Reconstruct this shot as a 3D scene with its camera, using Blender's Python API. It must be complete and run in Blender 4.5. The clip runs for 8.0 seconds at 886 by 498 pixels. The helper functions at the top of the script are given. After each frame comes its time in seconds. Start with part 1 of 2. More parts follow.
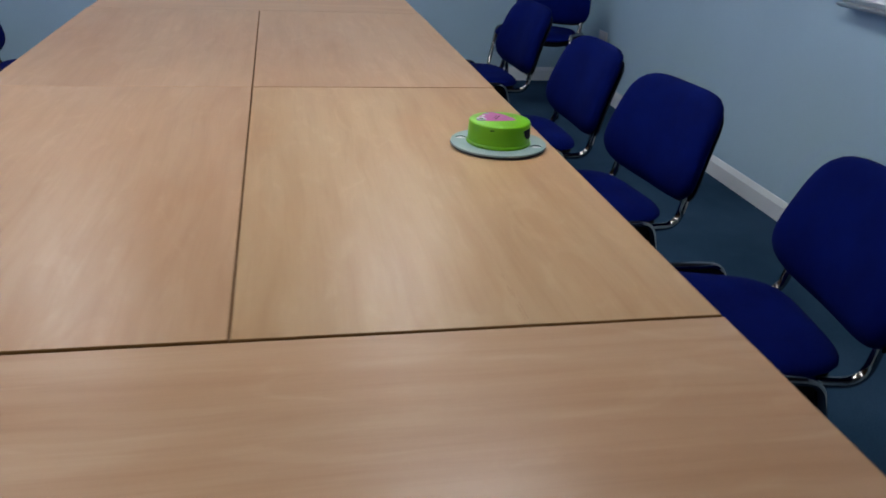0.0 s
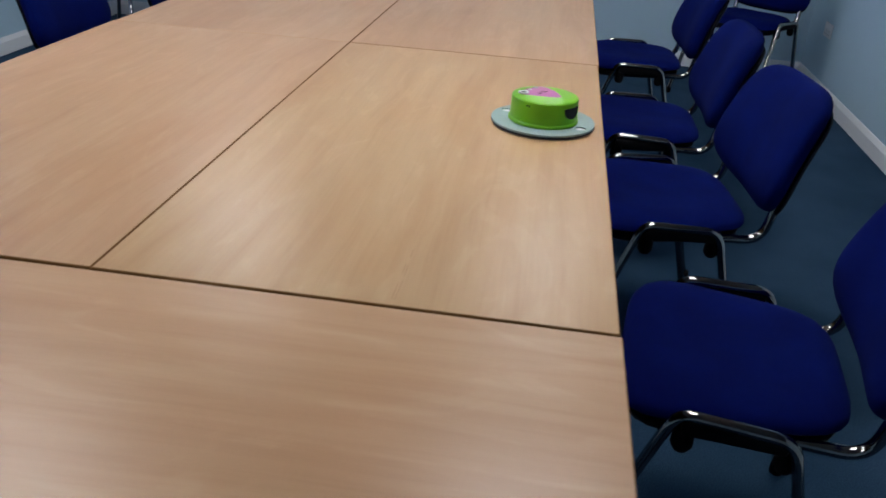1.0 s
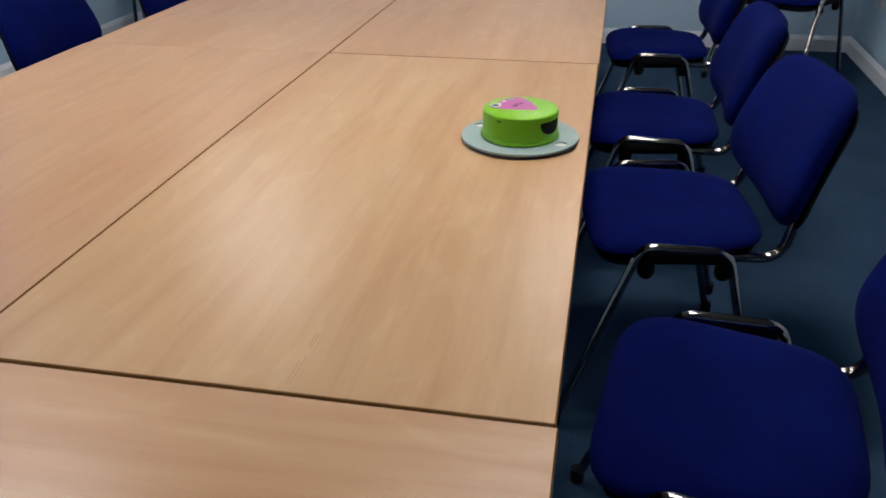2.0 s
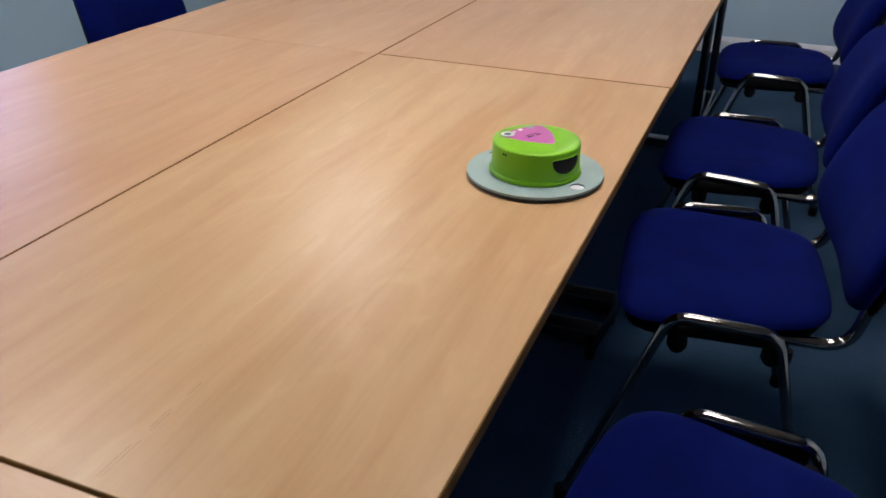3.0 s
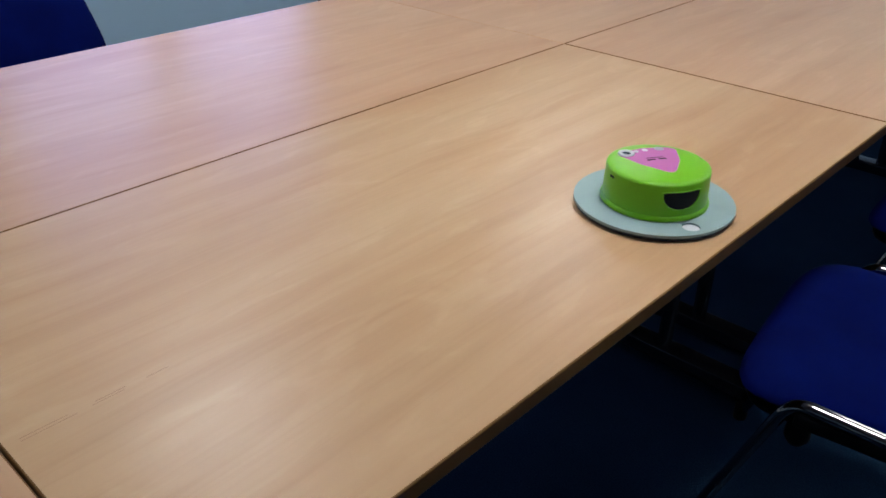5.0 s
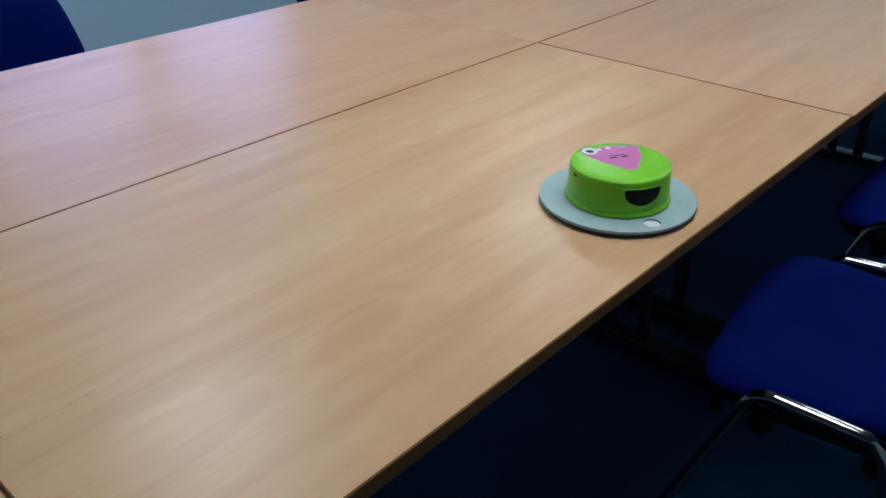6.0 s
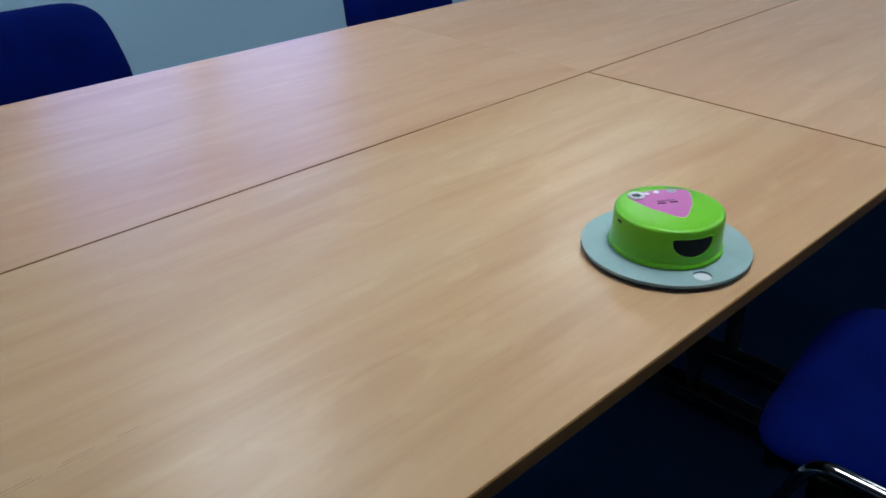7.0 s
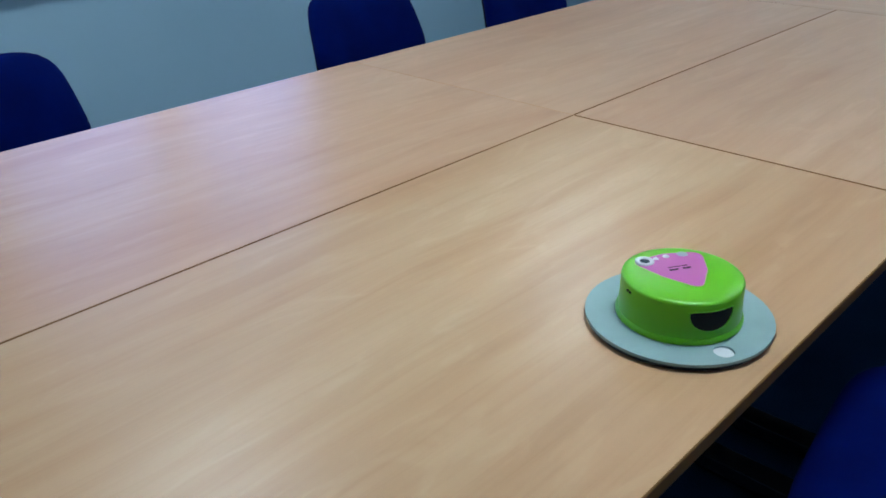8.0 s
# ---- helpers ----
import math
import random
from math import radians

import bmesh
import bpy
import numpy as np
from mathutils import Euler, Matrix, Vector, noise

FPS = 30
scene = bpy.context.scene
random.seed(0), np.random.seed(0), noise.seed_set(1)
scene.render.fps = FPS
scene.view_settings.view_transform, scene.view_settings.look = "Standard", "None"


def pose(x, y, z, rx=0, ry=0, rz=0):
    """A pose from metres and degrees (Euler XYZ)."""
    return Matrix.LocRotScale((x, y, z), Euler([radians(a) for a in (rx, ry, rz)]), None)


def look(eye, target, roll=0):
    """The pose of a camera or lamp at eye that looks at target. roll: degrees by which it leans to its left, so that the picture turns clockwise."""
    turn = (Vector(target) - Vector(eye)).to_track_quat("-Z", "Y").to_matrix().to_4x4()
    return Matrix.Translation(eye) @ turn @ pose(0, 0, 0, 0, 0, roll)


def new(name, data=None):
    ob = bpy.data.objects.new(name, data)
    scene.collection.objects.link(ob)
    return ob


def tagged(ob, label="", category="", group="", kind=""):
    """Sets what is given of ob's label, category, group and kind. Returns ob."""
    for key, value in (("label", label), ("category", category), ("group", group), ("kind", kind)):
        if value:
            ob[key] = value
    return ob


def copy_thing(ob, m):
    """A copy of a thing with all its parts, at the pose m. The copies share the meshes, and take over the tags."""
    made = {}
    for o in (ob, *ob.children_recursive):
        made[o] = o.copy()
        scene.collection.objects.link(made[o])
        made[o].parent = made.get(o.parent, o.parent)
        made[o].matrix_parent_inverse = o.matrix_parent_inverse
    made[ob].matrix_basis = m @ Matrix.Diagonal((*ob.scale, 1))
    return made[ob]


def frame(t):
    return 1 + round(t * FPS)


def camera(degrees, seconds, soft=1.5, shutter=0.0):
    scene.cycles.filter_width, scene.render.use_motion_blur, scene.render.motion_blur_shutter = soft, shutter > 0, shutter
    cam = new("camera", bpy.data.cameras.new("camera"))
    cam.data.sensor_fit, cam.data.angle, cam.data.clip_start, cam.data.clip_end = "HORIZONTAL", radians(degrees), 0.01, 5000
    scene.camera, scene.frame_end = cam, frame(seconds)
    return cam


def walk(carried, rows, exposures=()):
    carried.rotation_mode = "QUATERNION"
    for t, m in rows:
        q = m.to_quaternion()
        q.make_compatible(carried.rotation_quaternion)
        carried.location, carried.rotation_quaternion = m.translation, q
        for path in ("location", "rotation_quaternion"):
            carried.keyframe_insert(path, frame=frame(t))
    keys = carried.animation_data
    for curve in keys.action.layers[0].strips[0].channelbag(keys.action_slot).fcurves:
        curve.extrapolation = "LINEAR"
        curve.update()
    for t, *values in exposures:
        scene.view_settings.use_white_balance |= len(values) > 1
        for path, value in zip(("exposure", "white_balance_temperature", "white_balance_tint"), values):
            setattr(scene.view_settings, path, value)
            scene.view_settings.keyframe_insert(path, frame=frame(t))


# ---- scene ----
cam = camera(56.4, 8.0, soft=1.65, shutter=0.35)
PATH = [
    (0, (-0.712, -1.098, 1.372), (-0.338, 0.688, 0.553), 3.0),
    (0.2, (-0.577, -1.061, 1.355), (-0.285, 0.742, 0.54), 2.5),
    (0.5, (-0.419, -1.065, 1.341), (-0.326, 0.744, 0.491), 1.9),
    (0.6, (-0.348, -1.065, 1.341), (-0.38, 0.736, 0.471), 2.1),
    (0.7, (-0.286, -1.062, 1.339), (-0.371, 0.732, 0.458), 3.5),
    (0.8, (-0.228, -1.058, 1.344), (-0.381, 0.721, 0.445), 4.3),
    (1, (-0.141, -1.024, 1.35), (-0.351, 0.751, 0.454), 3.8),
    (1.2, (-0.074, -0.973, 1.349), (-0.316, 0.805, 0.466), 1.7),
    (2.3, (0.066, -0.663, 1.353), (-0.375, 1.05, 0.421), -1.2),
    (2.5, (0.117, -0.591, 1.347), (-0.426, 1.101, 0.428), -1.4),
    (3, (0.231, -0.435, 1.336), (-0.436, 1.197, 0.391), 0.3),
    (3.5, (0.297, -0.283, 1.314), (-0.515, 1.279, 0.364), 2.1),
    (3.7, (0.319, -0.258, 1.317), (-0.567, 1.228, 0.324), 3.0),
    (4, (0.345, -0.196, 1.308), (-0.66, 1.165, 0.241), 2.4),
    (4.2, (0.358, -0.152, 1.313), (-0.741, 1.204, 0.337), 2.4),
    (5.3, (0.431, -0.151, 1.329), (-0.755, 1.111, 0.33), 0.4),
    (5.5, (0.438, -0.155, 1.335), (-0.735, 1.12, 0.336), 0.1),
    (6, (0.46, -0.139, 1.342), (-0.711, 1.137, 0.342), -0.3),
    (6.5, (0.453, -0.115, 1.338), (-0.766, 1.133, 0.359), -0.1),
    (7, (0.422, -0.054, 1.343), (-0.855, 1.146, 0.38), -0.9),
    (7.5, (0.35, 0.003, 1.338), (-0.914, 1.245, 0.411), -1.3),
    (8, (0.304, 0.03, 1.341), (-0.95, 1.3, 0.437), -1.5),
]
EXPOSURE = [(0.0, -0.06, 6100, 10), (0.5, 0.1, 6100, 9), (1.0, 0.14, 6150, 10), (2.5, 0.27, 6750, 15), (4.2, 0.26, 6600, 15), (5.3, 0.05, 5800, 8), (6.5, 0.02, 5550, 3), (8.0, 0.03, 5150, -2)]
walk(cam, [(t, look(eye, target, roll)) for t, eye, target, roll in PATH], EXPOSURE)

# ---- world and daylight ----
TABLE = 0.73
X_LEFT, X_RIGHT, Y_BACK, Y_FAR, Z_CEIL = -3.44, 1.535, -2.9, 4.93, 2.5
WIN_Y, WIN_Z = (1.03, 2.84), (0.838, 2.3)

world = bpy.data.worlds.new("overcast_sky")
world.use_nodes = True
scene.world = world
wn = world.node_tree.nodes
sky = wn.new("ShaderNodeTexSky")
sky.sky_type = "NISHITA"
sky.sun_disc = False
sky.sun_elevation = radians(25)
sky.sun_rotation = radians(60)
wn["Background"].inputs["Strength"].default_value = 0.08
world.node_tree.links.new(sky.outputs["Color"], wn["Background"].inputs["Color"])


def window_light(y0, y1):
    """Daylight that enters by one pane of the window."""
    data = bpy.data.lights.new("daylight", "AREA")
    data.shape, data.size, data.size_y = "RECTANGLE", y1 - y0, WIN_Z[1] - WIN_Z[0] - 0.12
    data.energy, data.color = 7.4, (0.38, 0.41, 1.0)
    ob = new("daylight", data)
    ob.matrix_world = pose(X_LEFT - 0.03, (y0 + y1) / 2, sum(WIN_Z) / 2, 90, 0, -90)
    return ob


WIN_MID = 1.925
window_light(WIN_Y[0] + 0.06, WIN_MID - 0.08)
window_light(WIN_MID + 0.08, WIN_Y[1] - 0.06)


# ---- materials ----
def material(name, base=(0.5, 0.5, 0.5), rough=0.5, metal=0.0, spec=0.5):
    m = bpy.data.materials.new(name)
    m.use_nodes = True
    b = m.node_tree.nodes["Principled BSDF"]
    b.inputs["Base Color"].default_value = (*base, 1)
    b.inputs["Roughness"].default_value = rough
    b.inputs["Metallic"].default_value = metal
    b.inputs["Specular IOR Level"].default_value = spec
    return m


def grain(m, scale, stretch=(1, 1, 1), detail=4.0, distortion=0.0, shift=True):
    """A noise in the object's own metres, moved by chance from object to object. Returns its node."""
    t = m.node_tree
    co = t.nodes.new("ShaderNodeTexCoord")
    mp = t.nodes.new("ShaderNodeMapping")
    mp.inputs["Scale"].default_value = stretch
    t.links.new(co.outputs["Object"], mp.inputs["Vector"])
    if shift:
        info = t.nodes.new("ShaderNodeObjectInfo")
        mul = t.nodes.new("ShaderNodeMath")
        mul.operation = "MULTIPLY"
        mul.inputs[1].default_value = 37.0
        t.links.new(info.outputs["Random"], mul.inputs[0])
        comb = t.nodes.new("ShaderNodeCombineXYZ")
        for k in "XYZ":
            t.links.new(mul.outputs[0], comb.inputs[k])
        t.links.new(comb.outputs[0], mp.inputs["Location"])
    n = t.nodes.new("ShaderNodeTexNoise")
    n.inputs["Scale"].default_value = scale
    n.inputs["Detail"].default_value = detail
    n.inputs["Distortion"].default_value = distortion
    t.links.new(mp.outputs[0], n.inputs["Vector"])
    return n


def ramp(m, source, stops):
    r = m.node_tree.nodes.new("ShaderNodeValToRGB")
    e = r.color_ramp.elements
    while len(e) < len(stops):
        e.new(0.5)
    for k, (p, c) in zip(e, stops):
        k.position, k.color = p, (*c, 1)
    m.node_tree.links.new(source, r.inputs["Fac"])
    return r.outputs["Color"]


def blend(m, a, b, factor, kind="MIX"):
    x = m.node_tree.nodes.new("ShaderNodeMix")
    x.data_type, x.blend_type = "RGBA", kind
    for value, socket in ((factor, x.inputs["Factor"]), (a, x.inputs[6]), (b, x.inputs[7])):
        if isinstance(value, bpy.types.NodeSocket):
            m.node_tree.links.new(value, socket)
        else:
            socket.default_value = value if isinstance(value, float) else (*value, 1)
    return x.outputs[2]


def wear(m, colour=None, rough=None, bump=None, strength=0.1, distance=0.002):
    t = m.node_tree
    b = t.nodes["Principled BSDF"]
    if colour is not None:
        t.links.new(colour, b.inputs["Base Color"])
    if rough is not None:
        source, low, high = rough
        mr = t.nodes.new("ShaderNodeMapRange")
        mr.inputs["To Min"].default_value, mr.inputs["To Max"].default_value = low, high
        t.links.new(source, mr.inputs["Value"])
        t.links.new(mr.outputs[0], b.inputs["Roughness"])
    if bump is not None:
        bn = t.nodes.new("ShaderNodeBump")
        bn.inputs["Strength"].default_value, bn.inputs["Distance"].default_value = strength, distance
        t.links.new(bump, bn.inputs["Height"])
        t.links.new(bn.outputs[0], b.inputs["Normal"])
    return m


def bend(m, node, amount, scale):
    """Lets the grain of a noise wander sideways."""
    t = m.node_tree
    link = node.inputs["Vector"].links[0]
    source = link.from_socket
    drift = grain(m, scale, (1.0, 1.6, 1.0), 2.0)
    sub = t.nodes.new("ShaderNodeMath")
    sub.operation = "SUBTRACT"
    sub.inputs[1].default_value = 0.5
    t.links.new(drift.outputs["Fac"], sub.inputs[0])
    mul = t.nodes.new("ShaderNodeMath")
    mul.operation = "MULTIPLY"
    mul.inputs[1].default_value = amount
    t.links.new(sub.outputs[0], mul.inputs[0])
    comb = t.nodes.new("ShaderNodeCombineXYZ")
    t.links.new(mul.outputs[0], comb.inputs["Y"])
    add = t.nodes.new("ShaderNodeVectorMath")
    t.links.new(source, add.inputs[0])
    t.links.new(comb.outputs[0], add.inputs[1])
    t.links.new(add.outputs[0], node.inputs["Vector"])
    return node


def contour(m, node, count):
    """Waves along the contours of a noise: the loops of flat-sawn grain."""
    t = m.node_tree
    mul = t.nodes.new("ShaderNodeMath")
    mul.operation = "MULTIPLY"
    mul.inputs[1].default_value = count * 2 * math.pi
    t.links.new(node.outputs["Fac"], mul.inputs[0])
    sine = t.nodes.new("ShaderNodeMath")
    sine.operation = "SINE"
    t.links.new(mul.outputs[0], sine.inputs[0])
    mr = t.nodes.new("ShaderNodeMapRange")
    mr.inputs["From Min"].default_value = -1.0
    t.links.new(sine.outputs[0], mr.inputs["Value"])
    return mr.outputs[0]


def make_wood(name, tint):
    """Beech laminate, its grain along x; tint: multiplies its tones, for the lens's colour shading."""
    m = material(name, rough=0.3, spec=0.31)
    broad = bend(m, grain(m, 1.0, (0.6, 3.4, 1.0), 2.0), 0.4, 1.2)
    loops = contour(m, bend(m, grain(m, 1.0, (0.75, 3.6, 1.0), 1.2), 0.5, 1.6), 6.5)
    flame = bend(m, grain(m, 1.0, (1.7, 14.0, 1.0), 2.5), 1.8, 1.5)
    streak = bend(m, grain(m, 1.0, (1.9, 36.0, 1.0), 2.0), 3.0, 1.5)
    blot = grain(m, 2.4, (1.0, 2.2, 1.0), 3.0)
    fine = grain(m, 1.0, (7.0, 150.0, 1.0), 1.5)
    vein = bend(m, grain(m, 1.0, (1.9, 78.0, 1.0), 1.5), 5.0, 1.5)
    fleck = grain(m, 6.0, (0.55, 1.9, 1.0), 3.0, 1.8)
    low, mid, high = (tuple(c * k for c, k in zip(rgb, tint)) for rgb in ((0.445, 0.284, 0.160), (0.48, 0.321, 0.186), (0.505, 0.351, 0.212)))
    col = ramp(m, broad.outputs["Fac"], [(0.32, low), (0.5, mid), (0.68, high)])
    layers = (
        (ramp(m, loops, [(0.0, (0.955, 0.925, 0.895)), (0.45, (1.0, 0.995, 0.99)), (1.0, (1.02, 1.03, 1.04))]), 0.45),
        (ramp(m, flame.outputs["Fac"], [(0.34, (0.91, 0.865, 0.82)), (0.5, (1.0, 0.99, 0.98)), (0.66, (1.03, 1.035, 1.045))]), 0.72),
        (ramp(m, streak.outputs["Fac"], [(0.32, (0.93, 0.895, 0.86)), (0.5, (1.0, 1.0, 1.0)), (0.7, (1.03, 1.035, 1.045))]), 0.6),
        (ramp(m, vein.outputs["Fac"], [(0.55, (1.0, 1.0, 1.0)), (0.60, (0.93, 0.90, 0.865)), (0.65, (1.0, 1.0, 1.0))]), 0.4),
        (ramp(m, blot.outputs["Fac"], [(0.35, (1.0, 0.93, 0.88)), (0.62, (1.0, 1.01, 1.02))]), 0.55),
        (ramp(m, fine.outputs["Fac"], [(0.3, (0.95, 0.93, 0.91)), (0.6, (1.01, 1.01, 1.01))]), 0.35),
        (ramp(m, fleck.outputs["Fac"], [(0.46, (0.985, 0.975, 0.965)), (0.57, (1.0, 1.0, 1.0)), (0.65, (1.05, 1.075, 1.10))]), 0.9),
    )
    for c, f in layers:
        col = blend(m, col, c, f, "MULTIPLY")
    smear = grain(m, 5.0, (1, 1, 1), 5.0)
    pores = grain(m, 150.0, (0.6, 1.0, 1.0), 2.0)
    return wear(m, col, (smear.outputs["Fac"], 0.278, 0.345), pores.outputs["Fac"], 0.06, 0.0006)


def make_fabric():
    m = material("blue_weave", rough=0.95, spec=0.06)
    blotch = grain(m, 9.0, detail=4.0)
    weave = grain(m, 700.0, (1, 1, 1), 2.0, shift=False)
    c = ramp(m, blotch.outputs["Fac"], [(0.3, (0.0006, 0.0039, 0.060)), (0.7, (0.0011, 0.0062, 0.086))])
    d = ramp(m, weave.outputs["Fac"], [(0.3, (0.72, 0.72, 0.75)), (0.7, (1.1, 1.1, 1.1))])
    return wear(m, blend(m, c, d, 0.6, "MULTIPLY"), None, weave.outputs["Fac"], 0.35, 0.001)


def make_carpet():
    m = material("blue_carpet", rough=1.0, spec=0.05)
    patch = grain(m, 2.2, detail=5.0, shift=False)
    pile = grain(m, 260.0, detail=3.0, shift=False)
    c = ramp(m, patch.outputs["Fac"], [(0.3, (0.020, 0.046, 0.084)), (0.7, (0.033, 0.068, 0.121))])
    d = ramp(m, pile.outputs["Fac"], [(0.3, (0.55, 0.55, 0.6)), (0.7, (1.25, 1.25, 1.2))])
    return wear(m, blend(m, c, d, 0.7, "MULTIPLY"), None, pile.outputs["Fac"], 0.6, 0.004)


def make_paint(name, low, high, rough=0.6, bump=0.08):
    m = material(name, rough=rough, spec=0.35)
    patch = grain(m, 1.3, detail=6.0, shift=False)
    roller = grain(m, 180.0, detail=3.0, shift=False)
    c = ramp(m, patch.outputs["Fac"], [(0.3, low), (0.7, high)])
    return wear(m, c, (patch.outputs["Fac"], rough - 0.08, rough + 0.08), roller.outputs["Fac"], bump, 0.001)


# one laminate, tinted yellower mid-view and pinker outward to copy the lens's colour shading
WOOD_GOLD, WOOD_PINK = make_wood("beech_lens_yellow", (1.0, 1.0, 0.925)), make_wood("beech_lens_pink", (1.015, 0.982, 0.975))
FABRIC, CARPET = make_fabric(), make_carpet()
EDGING = make_paint("brown_edging", (0.155, 0.077, 0.023), (0.19, 0.096, 0.030), 0.5, 0.03)
EDGING.node_tree.nodes["Principled BSDF"].inputs["Specular IOR Level"].default_value = 0.08
WALL = make_paint("grey_wall_paint", (0.365, 0.518, 0.625), (0.39, 0.546, 0.655))
SCRATCH = material("scratched_laminate", (0.37, 0.235, 0.135), 0.6, 0.0, 0.1)
# the unseen ceiling is toned dark to deepen the shade under the desks
CEILING = make_paint("dimmed_ceiling", (0.17, 0.17, 0.165), (0.20, 0.20, 0.195), 0.8)
GLOSS_WHITE = make_paint("white_gloss_paint", (0.68, 0.71, 0.73), (0.74, 0.77, 0.79), 0.35, 0.04)
CHROME = wear(material("chrome", (0.28, 0.27, 0.256), 0.12, 1.0), None, (grain(bpy.data.materials["chrome"], 30.0).outputs["Fac"], 0.06, 0.15))
BLACK = wear(material("black_plastic", (0.005, 0.005, 0.006), 0.6, 0.0, 0.1), None, (grain(bpy.data.materials["black_plastic"], 40.0).outputs["Fac"], 0.55, 0.75))
STEEL = wear(material("dark_painted_steel", (0.07, 0.07, 0.074), 0.2, 0.7), None, (grain(bpy.data.materials["dark_painted_steel"], 25.0).outputs["Fac"], 0.12, 0.25))
GREEN = wear(material("lime_plastic", (0.163, 0.455, 0.003), 0.36, 0.0, 0.4), None, (grain(bpy.data.materials["lime_plastic"], 25.0).outputs["Fac"], 0.26, 0.42))
PINK = material("pink_sticker", (0.42, 0.098, 0.315), 0.45)
BORDER = material("pale_sticker_edge", (0.375, 0.465, 0.15), 0.5)
PALE = wear(material("pale_grey_board", (0.40, 0.50, 0.50), 0.55), ramp(bpy.data.materials.get("pale_grey_board"), grain(bpy.data.materials["pale_grey_board"], 14.0).outputs["Fac"], [(0.3, (0.225, 0.318, 0.312)), (0.7, (0.262, 0.365, 0.358))]))
DARK_PLATE = material("black_rubber", (0.015, 0.016, 0.02), 0.7)
WHITE = material("white_plastic", (0.60, 0.61, 0.63), 0.35)
LENS = material("dark_lens", (0.05, 0.07, 0.08), 0.12)
GREY = material("grey_print", (0.30, 0.32, 0.36), 0.5)
# black for printed bars, and for the shade painted in uncut holes
MATT_BLACK = material("matt_black_fill", (0.004, 0.004, 0.004), 0.9)
ALUMINIUM = material("satin_aluminium", (0.6, 0.62, 0.64), 0.35, 1.0)
BOARD = material("whiteboard_enamel", (0.82, 0.83, 0.84), 0.15)
GLASS = material("window_glass", (1, 1, 1), 0.02)
GLASS.node_tree.nodes["Principled BSDF"].inputs["Transmission Weight"].default_value = 1.0


def make_lamp(name, strength):
    m = material(name, (0.9, 0.9, 0.88), 0.6)
    m.node_tree.nodes["Principled BSDF"].inputs["Emission Color"].default_value = (0.98, 0.94, 0.90, 1)
    m.node_tree.nodes["Principled BSDF"].inputs["Emission Strength"].default_value = strength
    return m


# three strengths, chosen to balance the light on table, walls and floor
LAMP_HIGH, LAMP_MID, LAMP_LOW = make_lamp("bright_lamp_diffuser", 27.0), make_lamp("medium_lamp_diffuser", 19.8), make_lamp("dim_lamp_diffuser", 16.5)


# ---- shapes ----
def mesh(name, bm, mat, smooth=True):
    bmesh.ops.recalc_face_normals(bm, faces=bm.faces[:])
    data = bpy.data.meshes.new(name)
    bm.to_mesh(data)
    bm.free()
    data.materials.append(mat)
    if smooth:
        for p in data.polygons:
            p.use_smooth = True
        data.set_sharp_from_angle(angle=radians(38))
    return data


def part(name, bm, mat, parent=None, label="", smooth=True):
    ob = new(name, mesh(name, bm, mat, smooth))
    ob.parent = parent
    return tagged(ob, label)


def thing(name, label, category, group="", m=None, kind=""):
    ob = new(name)
    ob.empty_display_size = 0.1
    if m is not None:
        ob.matrix_basis = m
    return tagged(ob, label, category, group, kind)


def box(x0, x1, y0, y1, z0, z1, bevel=0.0, segments=2):
    bm = bmesh.new()
    bmesh.ops.create_cube(bm, size=1.0, matrix=Matrix.Translation(((x0 + x1) / 2, (y0 + y1) / 2, (z0 + z1) / 2)) @ Matrix.Diagonal((x1 - x0, y1 - y0, z1 - z0, 1)))
    if bevel:
        bmesh.ops.bevel(bm, geom=bm.edges[:], offset=bevel, segments=segments, profile=0.5, affect="EDGES")
    return bm


def rounded(points, radius, steps=6):
    """A polyline with its corners rounded."""
    p = [Vector(q) for q in points]
    out = [p[0]]
    for a, b, c in zip(p, p[1:], p[2:]):
        cut = min(radius, (a - b).length * 0.48, (c - b).length * 0.48)
        s, e = b + (a - b).normalized() * cut, b + (c - b).normalized() * cut
        out += [s * (1 - u) ** 2 + b * 2 * u * (1 - u) + e * u * u for u in (k / steps for k in range(steps + 1))]
    return out + [p[-1]]


def tube(points, radius, corner=0.04, seg=10, wide=1.0, bm=None):
    """A tube along points; wide: how much wider it is across than high."""
    bm = bm or bmesh.new()
    line = rounded(points, corner)
    rings, side = [], None
    for k, q in enumerate(line):
        ahead = (line[min(k + 1, len(line) - 1)] - line[max(k - 1, 0)]).normalized()
        if side is None:
            side = ahead.cross(Vector((0, 0, 1)) if abs(ahead.z) < 0.9 else Vector((1, 0, 0))).normalized()
        side = (side - ahead * side.dot(ahead)).normalized()
        up = side.cross(ahead)
        rings.append([bm.verts.new(q + (side * math.cos(a) * wide + up * math.sin(a)) * radius) for a in (2 * math.pi * n / seg for n in range(seg))])
    for r, s in zip(rings, rings[1:]):
        for n in range(seg):
            bm.faces.new((r[n], r[(n + 1) % seg], s[(n + 1) % seg], s[n]))
    bm.faces.new(rings[0][::-1])
    bm.faces.new(rings[-1])
    return bm


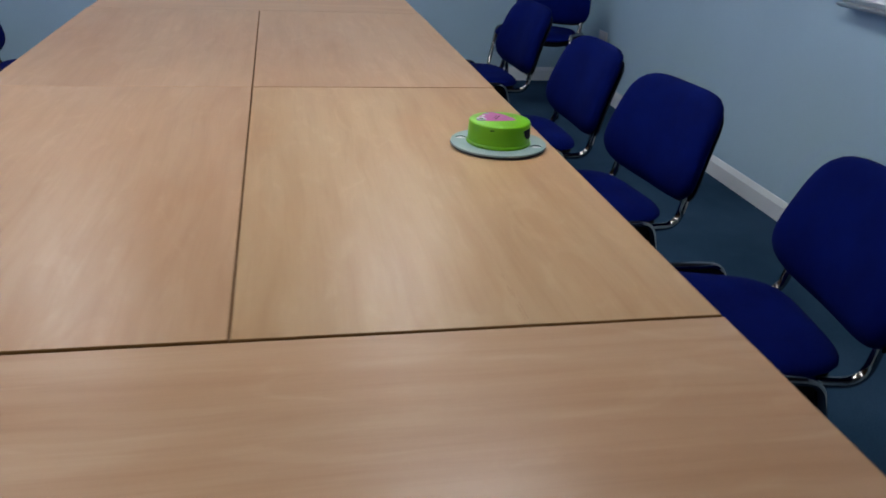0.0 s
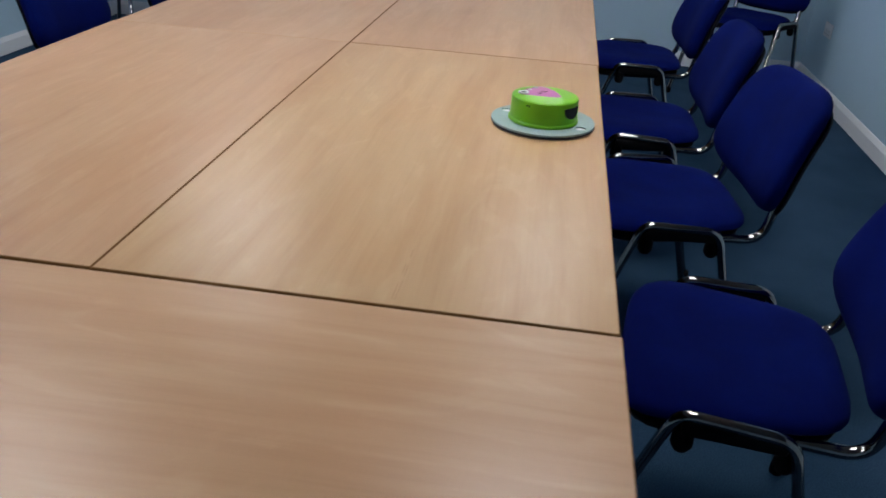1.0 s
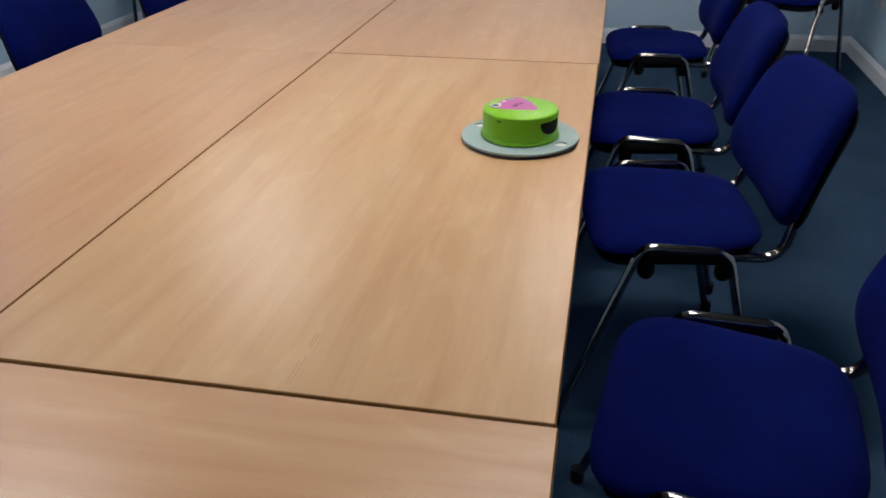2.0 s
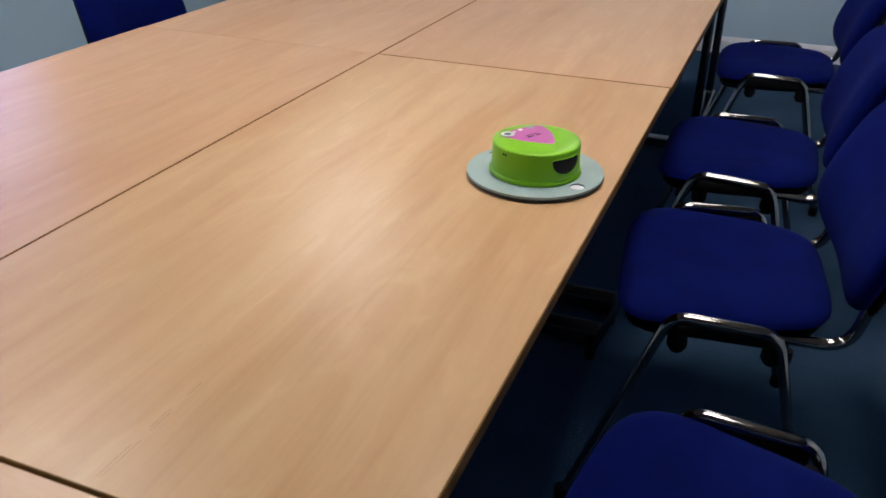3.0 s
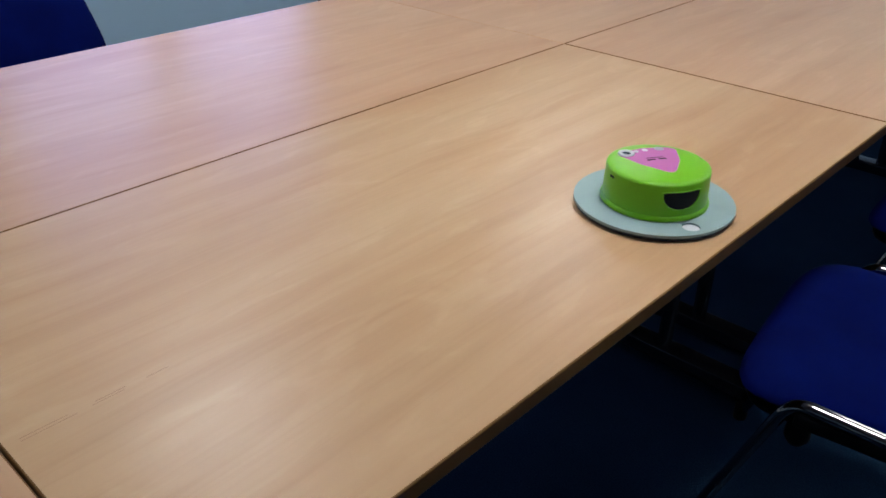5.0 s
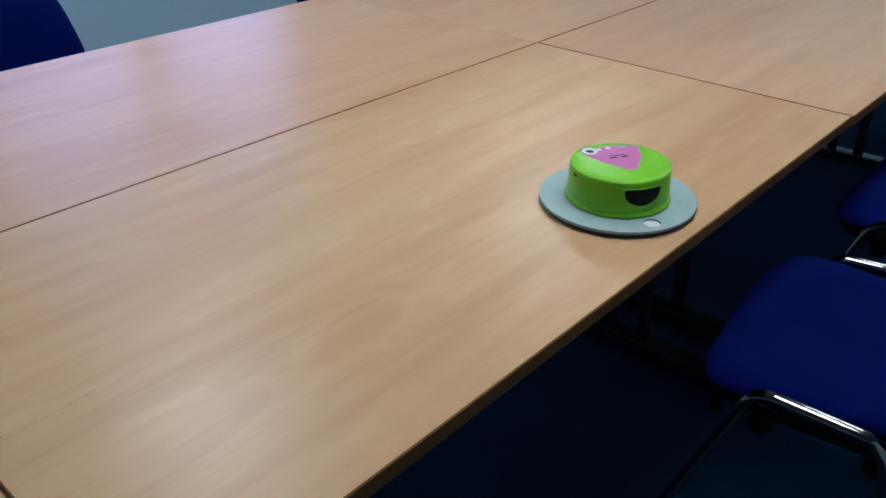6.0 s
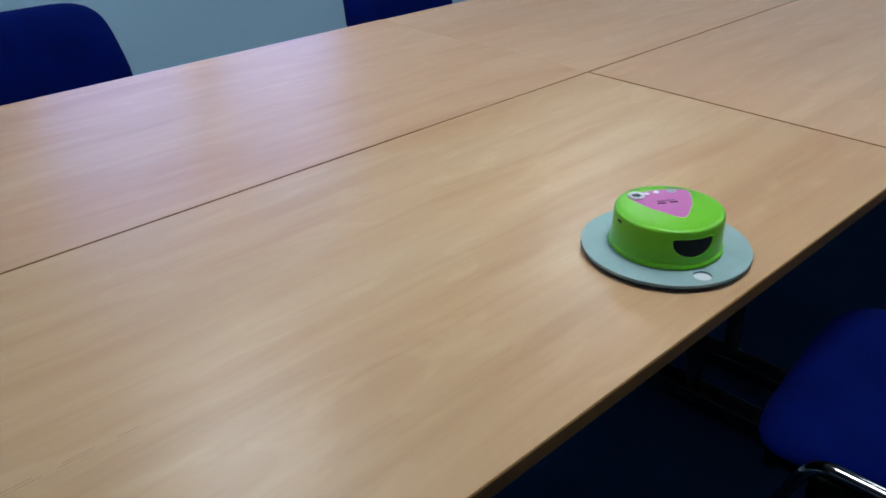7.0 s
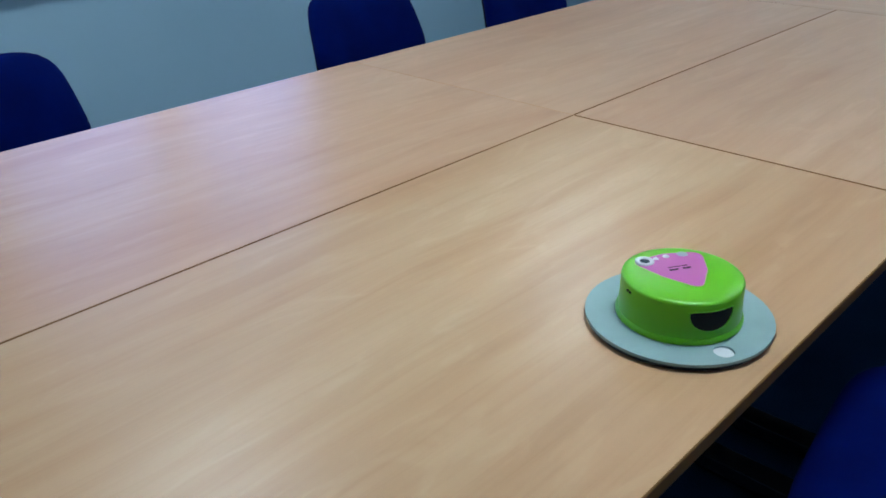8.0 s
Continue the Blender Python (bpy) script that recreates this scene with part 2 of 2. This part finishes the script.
def lathe(profile, seg=64, bm=None):
    """A body of revolution round z, from (radius, height) pairs; a radius of 0 closes it."""
    bm = bm or bmesh.new()
    rings = []
    for r, z in profile:
        if r < 1e-6:
            rings.append([bm.verts.new((0, 0, z))])
        else:
            rings.append([bm.verts.new((r * math.cos(2 * math.pi * k / seg), r * math.sin(2 * math.pi * k / seg), z)) for k in range(seg)])
    for a, b in zip(rings, rings[1:]):
        for k in range(seg):
            j = (k + 1) % seg
            q = [a[k % len(a)], a[j % len(a)], b[j % len(b)], b[k % len(b)]]
            q = list(dict.fromkeys(q))
            if len(q) > 2:
                bm.faces.new(q)
    return bm


def pad(depth, width, front, back, warp, square=4.5, taper=0.0, seg=56):
    """A cushion with a rounded outline in x and y, bulging by front and back; warp(x, y) lifts it."""
    bm = bmesh.new()

    def ring(scale, z):
        out = []
        for k in range(seg):
            a = 2 * math.pi * k / seg
            c, s = math.cos(a), math.sin(a)
            r = (abs(c) ** square + abs(s) ** square) ** (-1 / square)
            x, y = c * r * scale * depth / 2, s * r * scale * width / 2
            y *= 1 + taper * x / depth
            out.append(bm.verts.new((x, y, z + warp(x, y))))
        return out

    rings = []
    for s in (0.12, 0.35, 0.6, 0.78, 0.9, 0.965, 0.992, 1.0):
        rings.append(ring(s, front * (1 - s**5) ** 0.45 if s < 1 else 0.0))
    for s in (0.992, 0.96, 0.85, 0.5, 0.12):
        rings.append(ring(s, -back * (1 - s**7) ** 0.45))
    for a, b in zip(rings, rings[1:]):
        for k in range(seg):
            bm.faces.new((a[k], a[(k + 1) % seg], b[(k + 1) % seg], b[k]))
    bm.faces.new(rings[0])
    bm.faces.new(rings[-1][::-1])
    return bm


def moved(bm, m):
    bmesh.ops.transform(bm, matrix=m, verts=bm.verts[:])
    return bm


def joined(bm, other):
    """Adds another bmesh to bm."""
    data = bpy.data.meshes.new("tmp")
    other.to_mesh(data)
    other.free()
    bm.from_mesh(data)
    bpy.data.meshes.remove(data)
    return bm


# ---- the room ----
def slab(name, label, category, bm, mat, smooth=False):
    ob = new(name, mesh(name, bm, mat, smooth))
    return tagged(ob, label, category, kind="structure")


T = 0.15
slab("floor", "blue cut-pile carpet floor with slight patchiness", "floor", box(X_LEFT - T, X_RIGHT + T, Y_BACK - T, Y_FAR + T, -0.1, 0.0), CARPET)
slab("ceiling", "plain ceiling, out of view, toned dark to cut bounced light", "ceiling", box(X_LEFT - T, X_RIGHT + T, Y_BACK - T, Y_FAR + T, Z_CEIL, Z_CEIL + 0.1), CEILING)
slab("wall_east", "pale grey-blue painted wall with a whiteboard", "wall", box(X_RIGHT, X_RIGHT + T, Y_BACK, Y_FAR, 0, Z_CEIL), WALL)
slab("wall_north", "pale grey-blue painted end wall", "wall", box(X_LEFT - T, X_RIGHT + T, Y_FAR, Y_FAR + T, 0, Z_CEIL), WALL)
slab("wall_south", "pale grey-blue painted wall", "wall", box(X_LEFT - T, X_RIGHT + T, Y_BACK - T, Y_BACK, 0, Z_CEIL), WALL)
west = box(X_LEFT - T, X_LEFT, Y_BACK, WIN_Y[0], 0, Z_CEIL)
joined(west, box(X_LEFT - T, X_LEFT, WIN_Y[1], Y_FAR, 0, Z_CEIL))
joined(west, box(X_LEFT - T, X_LEFT, WIN_Y[0], WIN_Y[1], 0, WIN_Z[0]))
joined(west, box(X_LEFT - T, X_LEFT, WIN_Y[0], WIN_Y[1], WIN_Z[1], Z_CEIL))
slab("wall_west", "pale grey-blue painted wall below a window", "wall", west, WALL)


def skirting(name, ax, ay, bx, by, inx, iny):
    """A board along a wall from a to b with a bevelled top; in: the way into the room."""
    bm = bmesh.new()
    profile = ((0.0, 0.0), (0.018, 0.0), (0.018, 0.073), (0.005, 0.098), (0.0, 0.099))
    ends = [[bm.verts.new((x + inx * d, y + iny * d, z)) for d, z in profile] for x, y in ((ax, ay), (bx, by))]
    for k in range(5):
        bm.faces.new((ends[0][k], ends[0][(k + 1) % 5], ends[1][(k + 1) % 5], ends[1][k]))
    bm.faces.new(ends[0][::-1])
    bm.faces.new(ends[1])
    return slab(name, "white glossy painted skirting board", "skirting board", bm, GLOSS_WHITE)


skirting("baseboard_east", X_RIGHT, Y_BACK, X_RIGHT, Y_FAR - 0.018, -1, 0)
skirting("baseboard_north", X_LEFT, Y_FAR, X_RIGHT, Y_FAR, 0, -1)
skirting("baseboard_west", X_LEFT, Y_BACK, X_LEFT, Y_FAR - 0.018, 1, 0)

window = thing("window_1", "white framed two-pane window with grey daylight outside", "window", kind="structure")
fx = X_LEFT - 0.09
for y0, y1 in ((WIN_Y[0], WIN_Y[0] + 0.06), (WIN_MID - 0.08, WIN_MID + 0.08), (WIN_Y[1] - 0.06, WIN_Y[1])):
    part("window_frame", box(fx - 0.03, fx + 0.03, y0, y1, WIN_Z[0] + 0.06, WIN_Z[1] - 0.06, 0.004), GLOSS_WHITE, window)
for z0, z1 in ((WIN_Z[0], WIN_Z[0] + 0.06), (WIN_Z[1] - 0.06, WIN_Z[1])):
    part("window_frame", box(fx - 0.03, fx + 0.03, WIN_Y[0], WIN_Y[1], z0, z1, 0.004), GLOSS_WHITE, window)
for y0, y1 in ((WIN_Y[0] + 0.06, WIN_MID - 0.08), (WIN_MID + 0.08, WIN_Y[1] - 0.06)):
    pane = part("pane", box(fx - 0.004, fx + 0.004, y0, y1, WIN_Z[0] + 0.06, WIN_Z[1] - 0.06), GLASS, window, "clear glass pane", False)
    pane.visible_shadow = False
part("window_sill", box(X_LEFT - 0.06, X_LEFT + 0.07, WIN_Y[0] - 0.06, WIN_Y[1] + 0.06, WIN_Z[0] - 0.044, WIN_Z[0] - 0.014, 0.006), STEEL, window, "dark grey window sill")


def ceiling_light(x, y, glow):
    lamp = thing("ceiling_light", "square white recessed ceiling panel light, switched on", "ceiling light", "ceiling lights", pose(x, y, Z_CEIL))
    bm = bmesh.new()
    for a in ((-0.3, 0.3, -0.3, -0.275), (-0.3, 0.3, 0.275, 0.3), (-0.3, -0.275, -0.275, 0.275), (0.275, 0.3, -0.275, 0.275)):
        joined(bm, box(*a, -0.022, 0.0))
    part("frame", bm, GLOSS_WHITE, lamp, smooth=False)
    part("diffuser", box(-0.275, 0.275, -0.275, 0.275, -0.014, -0.003), glow, lamp, "glowing opal diffuser", False)
    return lamp


# the last lamp is unseen, added on the grid's spacing to light the near end
for lamp_x, lamp_y, glow in ((-1.95, 1.1, LAMP_MID), (-1.95, 3.4, LAMP_LOW), (-0.06, 1.15, LAMP_HIGH), (-0.06, 3.4, LAMP_LOW), (-1.95, -1.2, LAMP_MID)):
    ceiling_light(lamp_x, lamp_y, glow)


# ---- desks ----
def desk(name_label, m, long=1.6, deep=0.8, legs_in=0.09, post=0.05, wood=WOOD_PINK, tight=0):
    """A desk centred on its top; the grain runs along x. tight: which end is butted so close that no edge shows."""
    d = thing("desk", name_label, "desk", "desks pushed together", m)
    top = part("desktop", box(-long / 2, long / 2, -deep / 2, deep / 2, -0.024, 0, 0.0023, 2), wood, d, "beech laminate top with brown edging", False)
    top.data.materials.append(EDGING)
    for face in top.data.polygons:
        face.material_index = int(face.normal.z < 0.97 and not (tight and face.normal.x * tight > 0.2))
    for s in (-1, 1):
        x = s * (long / 2 - legs_in)
        leg = part("leg", tube([(x, -post, -0.67), (x, -post, -0.03)], 0.019, 0, 12), STEEL, d, "dark twin-post steel leg")
        part("post", tube([(x, post, -0.67), (x, post, -0.03)], 0.019, 0, 12), STEEL, leg)
        part("foot_bar", box(x - 0.03, x + 0.03, -deep / 2 + 0.09, deep / 2 - 0.09, -TABLE + 0.018, -TABLE + 0.058, 0.005, 3), STEEL, leg)
        part("cleat", box(x - 0.025, x + 0.025, -deep / 2 + 0.12, deep / 2 - 0.12, -0.047, -0.026, 0.003), STEEL, leg)
        for y in (-deep / 2 + 0.13, deep / 2 - 0.13):
            part("glide", moved(lathe([(0, 0), (0.016, 0), (0.018, 0.006), (0.012, 0.019), (0, 0.019)], 16), Matrix.Translation((x, y, -TABLE))), BLACK, leg)
    part("beam", box(-long / 2 + 0.12, long / 2 - 0.12, -0.02, 0.02, -0.09, -0.03, 0.004), STEEL, d, "dark steel under-top beam")
    return d


GAP = 0.0008
near_desk = desk("beech laminate desk with its grain running lengthwise, tinted yellow for the lens's colour shading", pose(-0.3998, 0.8 + 0.0010, TABLE, 0, 0, 90), deep=0.8 - GAP, long=1.6 - GAP, wood=WOOD_GOLD)
for x0, x1, y in ((-0.782, -0.722, -0.0685), (-0.782, -0.730, -0.0635), (-0.705, -0.668, -0.0680), (-0.700, -0.664, -0.0640), (-0.640, -0.612, -0.0660)):
    part("scratch", box(x0, x1, y - 0.0004, y + 0.0004, -0.0004, 0.0002), SCRATCH, near_desk, "faint brown scratch along the grain", False)
desk("beech laminate desk beside the far row of chairs, tinted pink for the lens's colour shading", pose(-1.2046, 0.8 + 0.0025, TABLE, 0, 0, -90), deep=0.8085, long=1.601, tight=-1)
desk("beech laminate desk butted end to end, tinted pink for the lens's colour shading", pose(-0.3985, 2.4 + 0.0025, TABLE, 0, 0, -90), deep=0.802, long=1.6 - GAP)
desk("beech laminate desk butted end to end, tinted pink for the lens's colour shading", pose(-1.2024, 2.4 + 0.0029, TABLE, 0, 0, 90), deep=0.8035, long=1.601, tight=-1)
desk("beech laminate desk set crosswise as the table's end", pose(-0.796, -0.4014, TABLE - 0.002, 0, 0, 0.12), deep=0.8, long=1.6)
desk("beech laminate desk set crosswise at the table's far end", pose(-0.799, 3.6 + 0.006, TABLE - 0.001, 0, 0, 180), deep=0.8, long=1.6, legs_in=0.07, post=0.29)


# ---- chairs ----
def build_chair(m):
    """A stacking chair on the floor; it faces its own -x."""
    c = thing("stacking_chair", "royal blue fabric stacking chair with chrome frame, facing the table", "chair", "stacking chairs", m)

    def seat_warp(x, y):
        u = max(0.0, -x / 0.21 - 0.35)
        return -0.028 * u * u - 0.012 * max(0.0, 1 - (x / 0.17) ** 2 - (y / 0.2) ** 2)

    part("seat", moved(pad(0.415, 0.478, 0.032, 0.012, seat_warp, 4.6, -0.27), Matrix.Translation((0.0, 0, 0.475))), FABRIC, c, "royal blue padded seat")
    part("seat_pan", moved(pad(0.39, 0.462, 0.008, 0.030, seat_warp, 4.6, -0.27), Matrix.Translation((0.0, 0, 0.452))), BLACK, c, "black plastic seat pan")

    def back_warp(x, y):
        return 0.055 * (y / 0.24) ** 2 * 0.55 - 0.012 * (x / 0.16) ** 2

    # local x of the pad runs up the back, its z points at the sitter
    lean = Matrix.Translation((0.277, 0, 0.676)) @ Matrix.Rotation(radians(-90 + 18.5), 4, "Y")
    part("backrest", moved(pad(0.332, 0.508, 0.042, 0.034, back_warp, 4.4, -0.19), lean), FABRIC, c, "royal blue padded backrest")
    part("back_shell", moved(pad(0.305, 0.474, 0.010, 0.018, back_warp, 4.8, -0.19), lean @ Matrix.Translation((-0.018, 0, -0.031))), BLACK, c, "black plastic back shell")
    for s in (-1, 1):
        y = 0.262 * s
        f = part("leg_frame", tube([(-0.27, y + 0.012 * s, 0.012), (-0.098, y - 0.008 * s, 0.493), (0.094, y + 0.006 * s, 0.491), (0.216, y + 0.02 * s, 0.012)], 0.0106, 0.034, 12, 1.2), CHROME, c, "chrome tube leg frame")
        for x, yy in ((-0.27, y + 0.012 * s), (0.216, y + 0.02 * s)):
            part("foot_cap", moved(lathe([(0, 0), (0.015, 0), (0.0165, 0.008), (0.0155, 0.035), (0, 0.036)], 14), Matrix.Translation((x, yy, 0))), BLACK, f, "black plastic foot cap")
        for x in (-0.080, 0.092):
            part("bumper", moved(lathe([(0, 0), (0.013, 0.003), (0.020, 0.015), (0.019, 0.034), (0.011, 0.060), (0, 0.062)], 14), Matrix.Translation((x, y - 0.020 * s, 0.408))), BLACK, f, "black rubber stacking bumper")
        # black strip stands in for the dark reflection on the bar's underside
        part("side_rail", box(-0.088, 0.086, y - 0.010, y + 0.010, 0.459, 0.484, 0.005), BLACK, f, "black strip for the dark reflection under the chrome bar")
        part("crosspiece", tube([(0.0, y - 0.012 * s, 0.466), (0.0, 0.17 * s, 0.450)], 0.009, 0, 8), CHROME, f)
        part("back_support", tube([(-0.14, 0.2 * s, 0.452), (0.226, 0.205 * s, 0.446), (0.248, 0.202 * s, 0.555), (0.258, 0.19 * s, 0.60)], 0.0115, 0.05, 12, 1.2), CHROME, c, "chrome tube back support")
    return c


first_chair = build_chair(pose(0.268, 0.405, 0, 0, 0, -7))
for x, y, turn, label in (
    (0.200, 1.208, 7, ""), (0.178, 1.915, 1, ""), (0.222, 2.925, 3, ""),
    (0.965, 4.22, 52, "royal blue stacking chair with chrome frame, turned in the room's corner"),
    (-1.785, 0.685, 180, ""), (-1.81, 2.055, 180, ""), (-1.79, 2.945, 179, ""),
    (-2.79, 4.42, 128, "royal blue stacking chair with chrome frame, shaded in the room's corner"),
):
    copy = copy_thing(first_chair, pose(x, y, 0, 0, 0, turn))
    if label:
        tagged(copy, label)


# ---- the robot on the table ----
def robot(m):
    r = thing("table_robot", "lime green round plastic robot with pink sticker on a grey disc", "robot toy", "", m)
    part("under_disc", lathe([(0, 0), (0.121, 0), (0.1235, 0.0015), (0.1235, 0.0065), (0.121, 0.007), (0, 0.007)], 72), DARK_PLATE, r, "black underside disc")
    # pale disc with two round holes near its rim
    bm = bmesh.new()

    def loop(cx, cy, rad, n):
        v = [bm.verts.new((cx + rad * math.cos(2 * math.pi * k / n), cy + rad * math.sin(2 * math.pi * k / n), 0.012)) for k in range(n)]
        return [bm.edges.new((v[k], v[(k + 1) % n])) for k in range(n)]

    holes = [(0.103 * math.cos(radians(a)), 0.103 * math.sin(radians(a))) for a in (4, 184)]
    edges = loop(0, 0, 0.1265, 72)
    for hx, hy in holes:
        edges += loop(hx, hy, 0.0135, 20)
    bmesh.ops.triangle_fill(bm, use_beauty=True, edges=edges)
    up = bmesh.ops.extrude_face_region(bm, geom=bm.faces[:])
    bmesh.ops.translate(bm, vec=(0, 0, -0.0045), verts=[v for v in up["geom"] if isinstance(v, bmesh.types.BMVert)])
    disc = part("disc", bm, PALE, r, "pale grey disc with two round holes")
    for hx, hy in holes:
        part("reflector", moved(lathe([(0, 0), (0.0132, 0), (0.0132, 0.0018), (0, 0.0018)], 20), Matrix.Translation((hx, hy, 0.0072))), WHITE, disc, "shiny white disc seen in a hole")
    dome = ((0.0806, 0.0680), (0.0798, 0.0704), (0.0778, 0.0718), (0.073, 0.0730), (0.062, 0.0746), (0.04, 0.0758), (0.0, 0.0764))

    def top_z(x, y):
        q = math.hypot(x, y)
        for (r1, z1), (r0, z0) in zip(dome, dome[1:]):
            if q >= r0:
                return z0 + (z1 - z0) * min(1.0, (q - r0) / (r1 - r0))

    body = part("body", lathe([(0, 0.012), (0.0838, 0.012), (0.0852, 0.0135), (0.0852, 0.0172), (0.0838, 0.0192), (0.0818, 0.0208), (0.0812, 0.042), *dome], 96), GREEN, r, "lime green moulded plastic body")
    # the half-moon opening: uncut, a black patch on the side paints its inner shade
    half, drop, n = radians(22.5), 0.028, 28
    line = []
    for k in range(n + 1):
        u = math.cos(math.pi * k / n)
        line.append((half * u, 0.0590 - drop * math.sin(math.pi * k / n) ** 0.8))
    line += [(-half * (1 - 2 * k / 12) * 1.0, 0.0605) for k in range(1, 12)]

    def on_side(a, z, proud):
        rr = 0.0806 + (0.0655 - z) * 0.03 + proud
        return Vector((rr * math.cos(a), rr * math.sin(a), z))

    bm = bmesh.new()
    outer = [bm.verts.new(on_side(a, z, 0.0004)) for a, z in line]
    rows = [outer]
    for f in (0.66, 0.33):
        rows.append([bm.verts.new(on_side(a * f, 0.05 + (z - 0.05) * f, 0.0004)) for a, z in line])
    for a, b in zip(rows, rows[1:]):
        for k in range(len(line)):
            q = (k + 1) % len(line)
            bm.faces.new((a[k], a[q], b[q], b[k]))
    bm.faces.new(rows[-1])
    part("slot", bm, MATT_BLACK, body, "black half-moon patch for the shade in the opening")
    rim_line = [on_side(a, z, 0.0003) for a, z in line]
    part("slot_rim", tube([*rim_line, rim_line[0], rim_line[1]], 0.0010, 0.0, 6), GREEN, body)

    def decal(name, scale, lift, mat, label):
        """A triangle with wide round corners that follows the domed top, its point towards the opening."""
        corners = [Vector((0.060, 0.0, 0)), Vector((-0.052, 0.062, 0)), Vector((-0.052, -0.062, 0))]
        mids = [(corners[k] + corners[(k + 1) % 3]) / 2 for k in range(3)]
        outline = []
        for k in range(3):
            outline += rounded([mids[k - 1], corners[k], mids[k]], 0.030, 10)[:-1]
        centre = Vector((-0.016, 0, 0))
        bm = bmesh.new()
        rings = []
        for f in (1.0, 0.85, 0.65, 0.4, 0.15):
            ring = []
            for p in outline:
                d = (p - centre) * (f * scale)
                d *= 1 + 0.07 * math.cos(3 * math.atan2(d.y, d.x) + math.pi)
                v = centre + d
                ring.append(bm.verts.new((v.x, v.y, top_z(v.x, v.y) + lift)))
            rings.append(ring)
        for a, b in zip(rings, rings[1:]):
            for k in range(len(a)):
                q = (k + 1) % len(a)
                bm.faces.new((a[k], a[q], b[q], b[k]))
        bm.faces.new(rings[-1])
        return part(name, bm, mat, body, label)

    decal("sticker_border", 1.035, 0.0004, BORDER, "pale border of the sticker")
    decal("sticker", 1.0, 0.0007, PINK, "pink rounded triangle sticker")
    ring_x, ring_y = -0.040, -0.036
    z = top_z(ring_x, ring_y) + 0.0003
    part("ring", moved(lathe([(0.007, 0), (0.0128, 0), (0.0131, 0.002), (0.0120, 0.0030), (0.0084, 0.0030), (0.0071, 0.002), (0.007, 0)], 32), Matrix.Translation((ring_x, ring_y, z))), WHITE, body, "white plastic ring")
    part("lens", moved(lathe([(0, 0.0030), (0.004, 0.0026), (0.0071, 0.0012), (0.0071, 0), (0, 0)], 24), Matrix.Translation((ring_x, ring_y, z))), LENS, body, "dark glassy dome in the ring")
    for x, y, rad, mat in ((-0.043, -0.0175, 0.0042, WHITE), (-0.045, -0.001, 0.0048, WHITE), (-0.045, 0.024, 0.0078, GREY)):
        part("button", moved(lathe([(0, 0.0012), (rad * 0.8, 0.0011), (rad, 0.0004), (rad, 0), (0, 0)], 18), Matrix.Translation((x, y, top_z(x, y) + 0.0006))), mat, body, "round printed button")
    z = 0.0766
    for x, y0, y1, w in ((-0.006, -0.017, -0.0035, 0.0030), (-0.006, 0.003, 0.015, 0.0030), (-0.013, -0.015, 0.013, 0.0009)):
        part("print_bar", box(x - w / 2, x + w / 2, y0, y1, z + 0.0002, z + 0.0008), MATT_BLACK, body, "dark printed bar", False)
    # screw holes are black discs that paint the shade inside
    for a, zz in ((-84, 0.062), (-88, 0.062), (150, 0.061), (157, 0.061), (163, 0.061)):
        part("screw", moved(lathe([(0, 0), (0.0022, 0), (0.0022, 0.0012), (0, 0.0012)], 10), Matrix.Rotation(radians(a), 4, "Z") @ Matrix.Translation((0.0808, 0, zz)) @ Matrix.Rotation(radians(90), 4, "Y")), MATT_BLACK, body, "small black disc for the shade in a screw hole")
    return r


robot(pose(-0.150, 0.947, TABLE, 0, 0, -31))

# ---- things on the walls ----
board = thing("whiteboard", "white enamel board with aluminium frame and pen tray on wall", "whiteboard", m=pose(X_RIGHT, 1.36, 0.995))
part("panel", box(-0.014, 0, -0.60, 0.60, 0.02, 0.90, 0.002), BOARD, board, "glossy white panel")
for a in ((-0.02, 0, -0.62, -0.60, 0.0, 0.92), (-0.02, 0, 0.60, 0.62, 0.0, 0.92), (-0.02, 0, -0.60, 0.60, 0.90, 0.92), (-0.02, 0, -0.60, 0.60, 0.0, 0.02)):
    part("frame", box(*a, 0.003), ALUMINIUM, board)
part("pen_tray", box(-0.075, -0.02, -0.55, 0.58, -0.008, 0.004, 0.003), ALUMINIUM, board, "aluminium pen tray")

socket = thing("wall_socket", "white plastic double power socket on the wall", "power socket", m=pose(X_RIGHT, 4.5, 0.40))
part("plate", box(-0.010, 0, -0.073, 0.073, -0.043, 0.043, 0.003), WHITE, socket)
for y in (-0.035, 0.035):
    part("switch", box(-0.014, -0.010, y - 0.008, y + 0.008, 0.012, 0.030, 0.0015), WHITE, socket)
    # pin holes are black chips that paint the shade inside
    for dy, dz in ((0, -0.004), (-0.011, -0.024), (0.011, -0.024)):
        part("pin_hole", box(-0.0105, -0.0098, y + dy - 0.003, y + dy + 0.003, dz - 0.002, dz + 0.002), MATT_BLACK, socket, smooth=False)
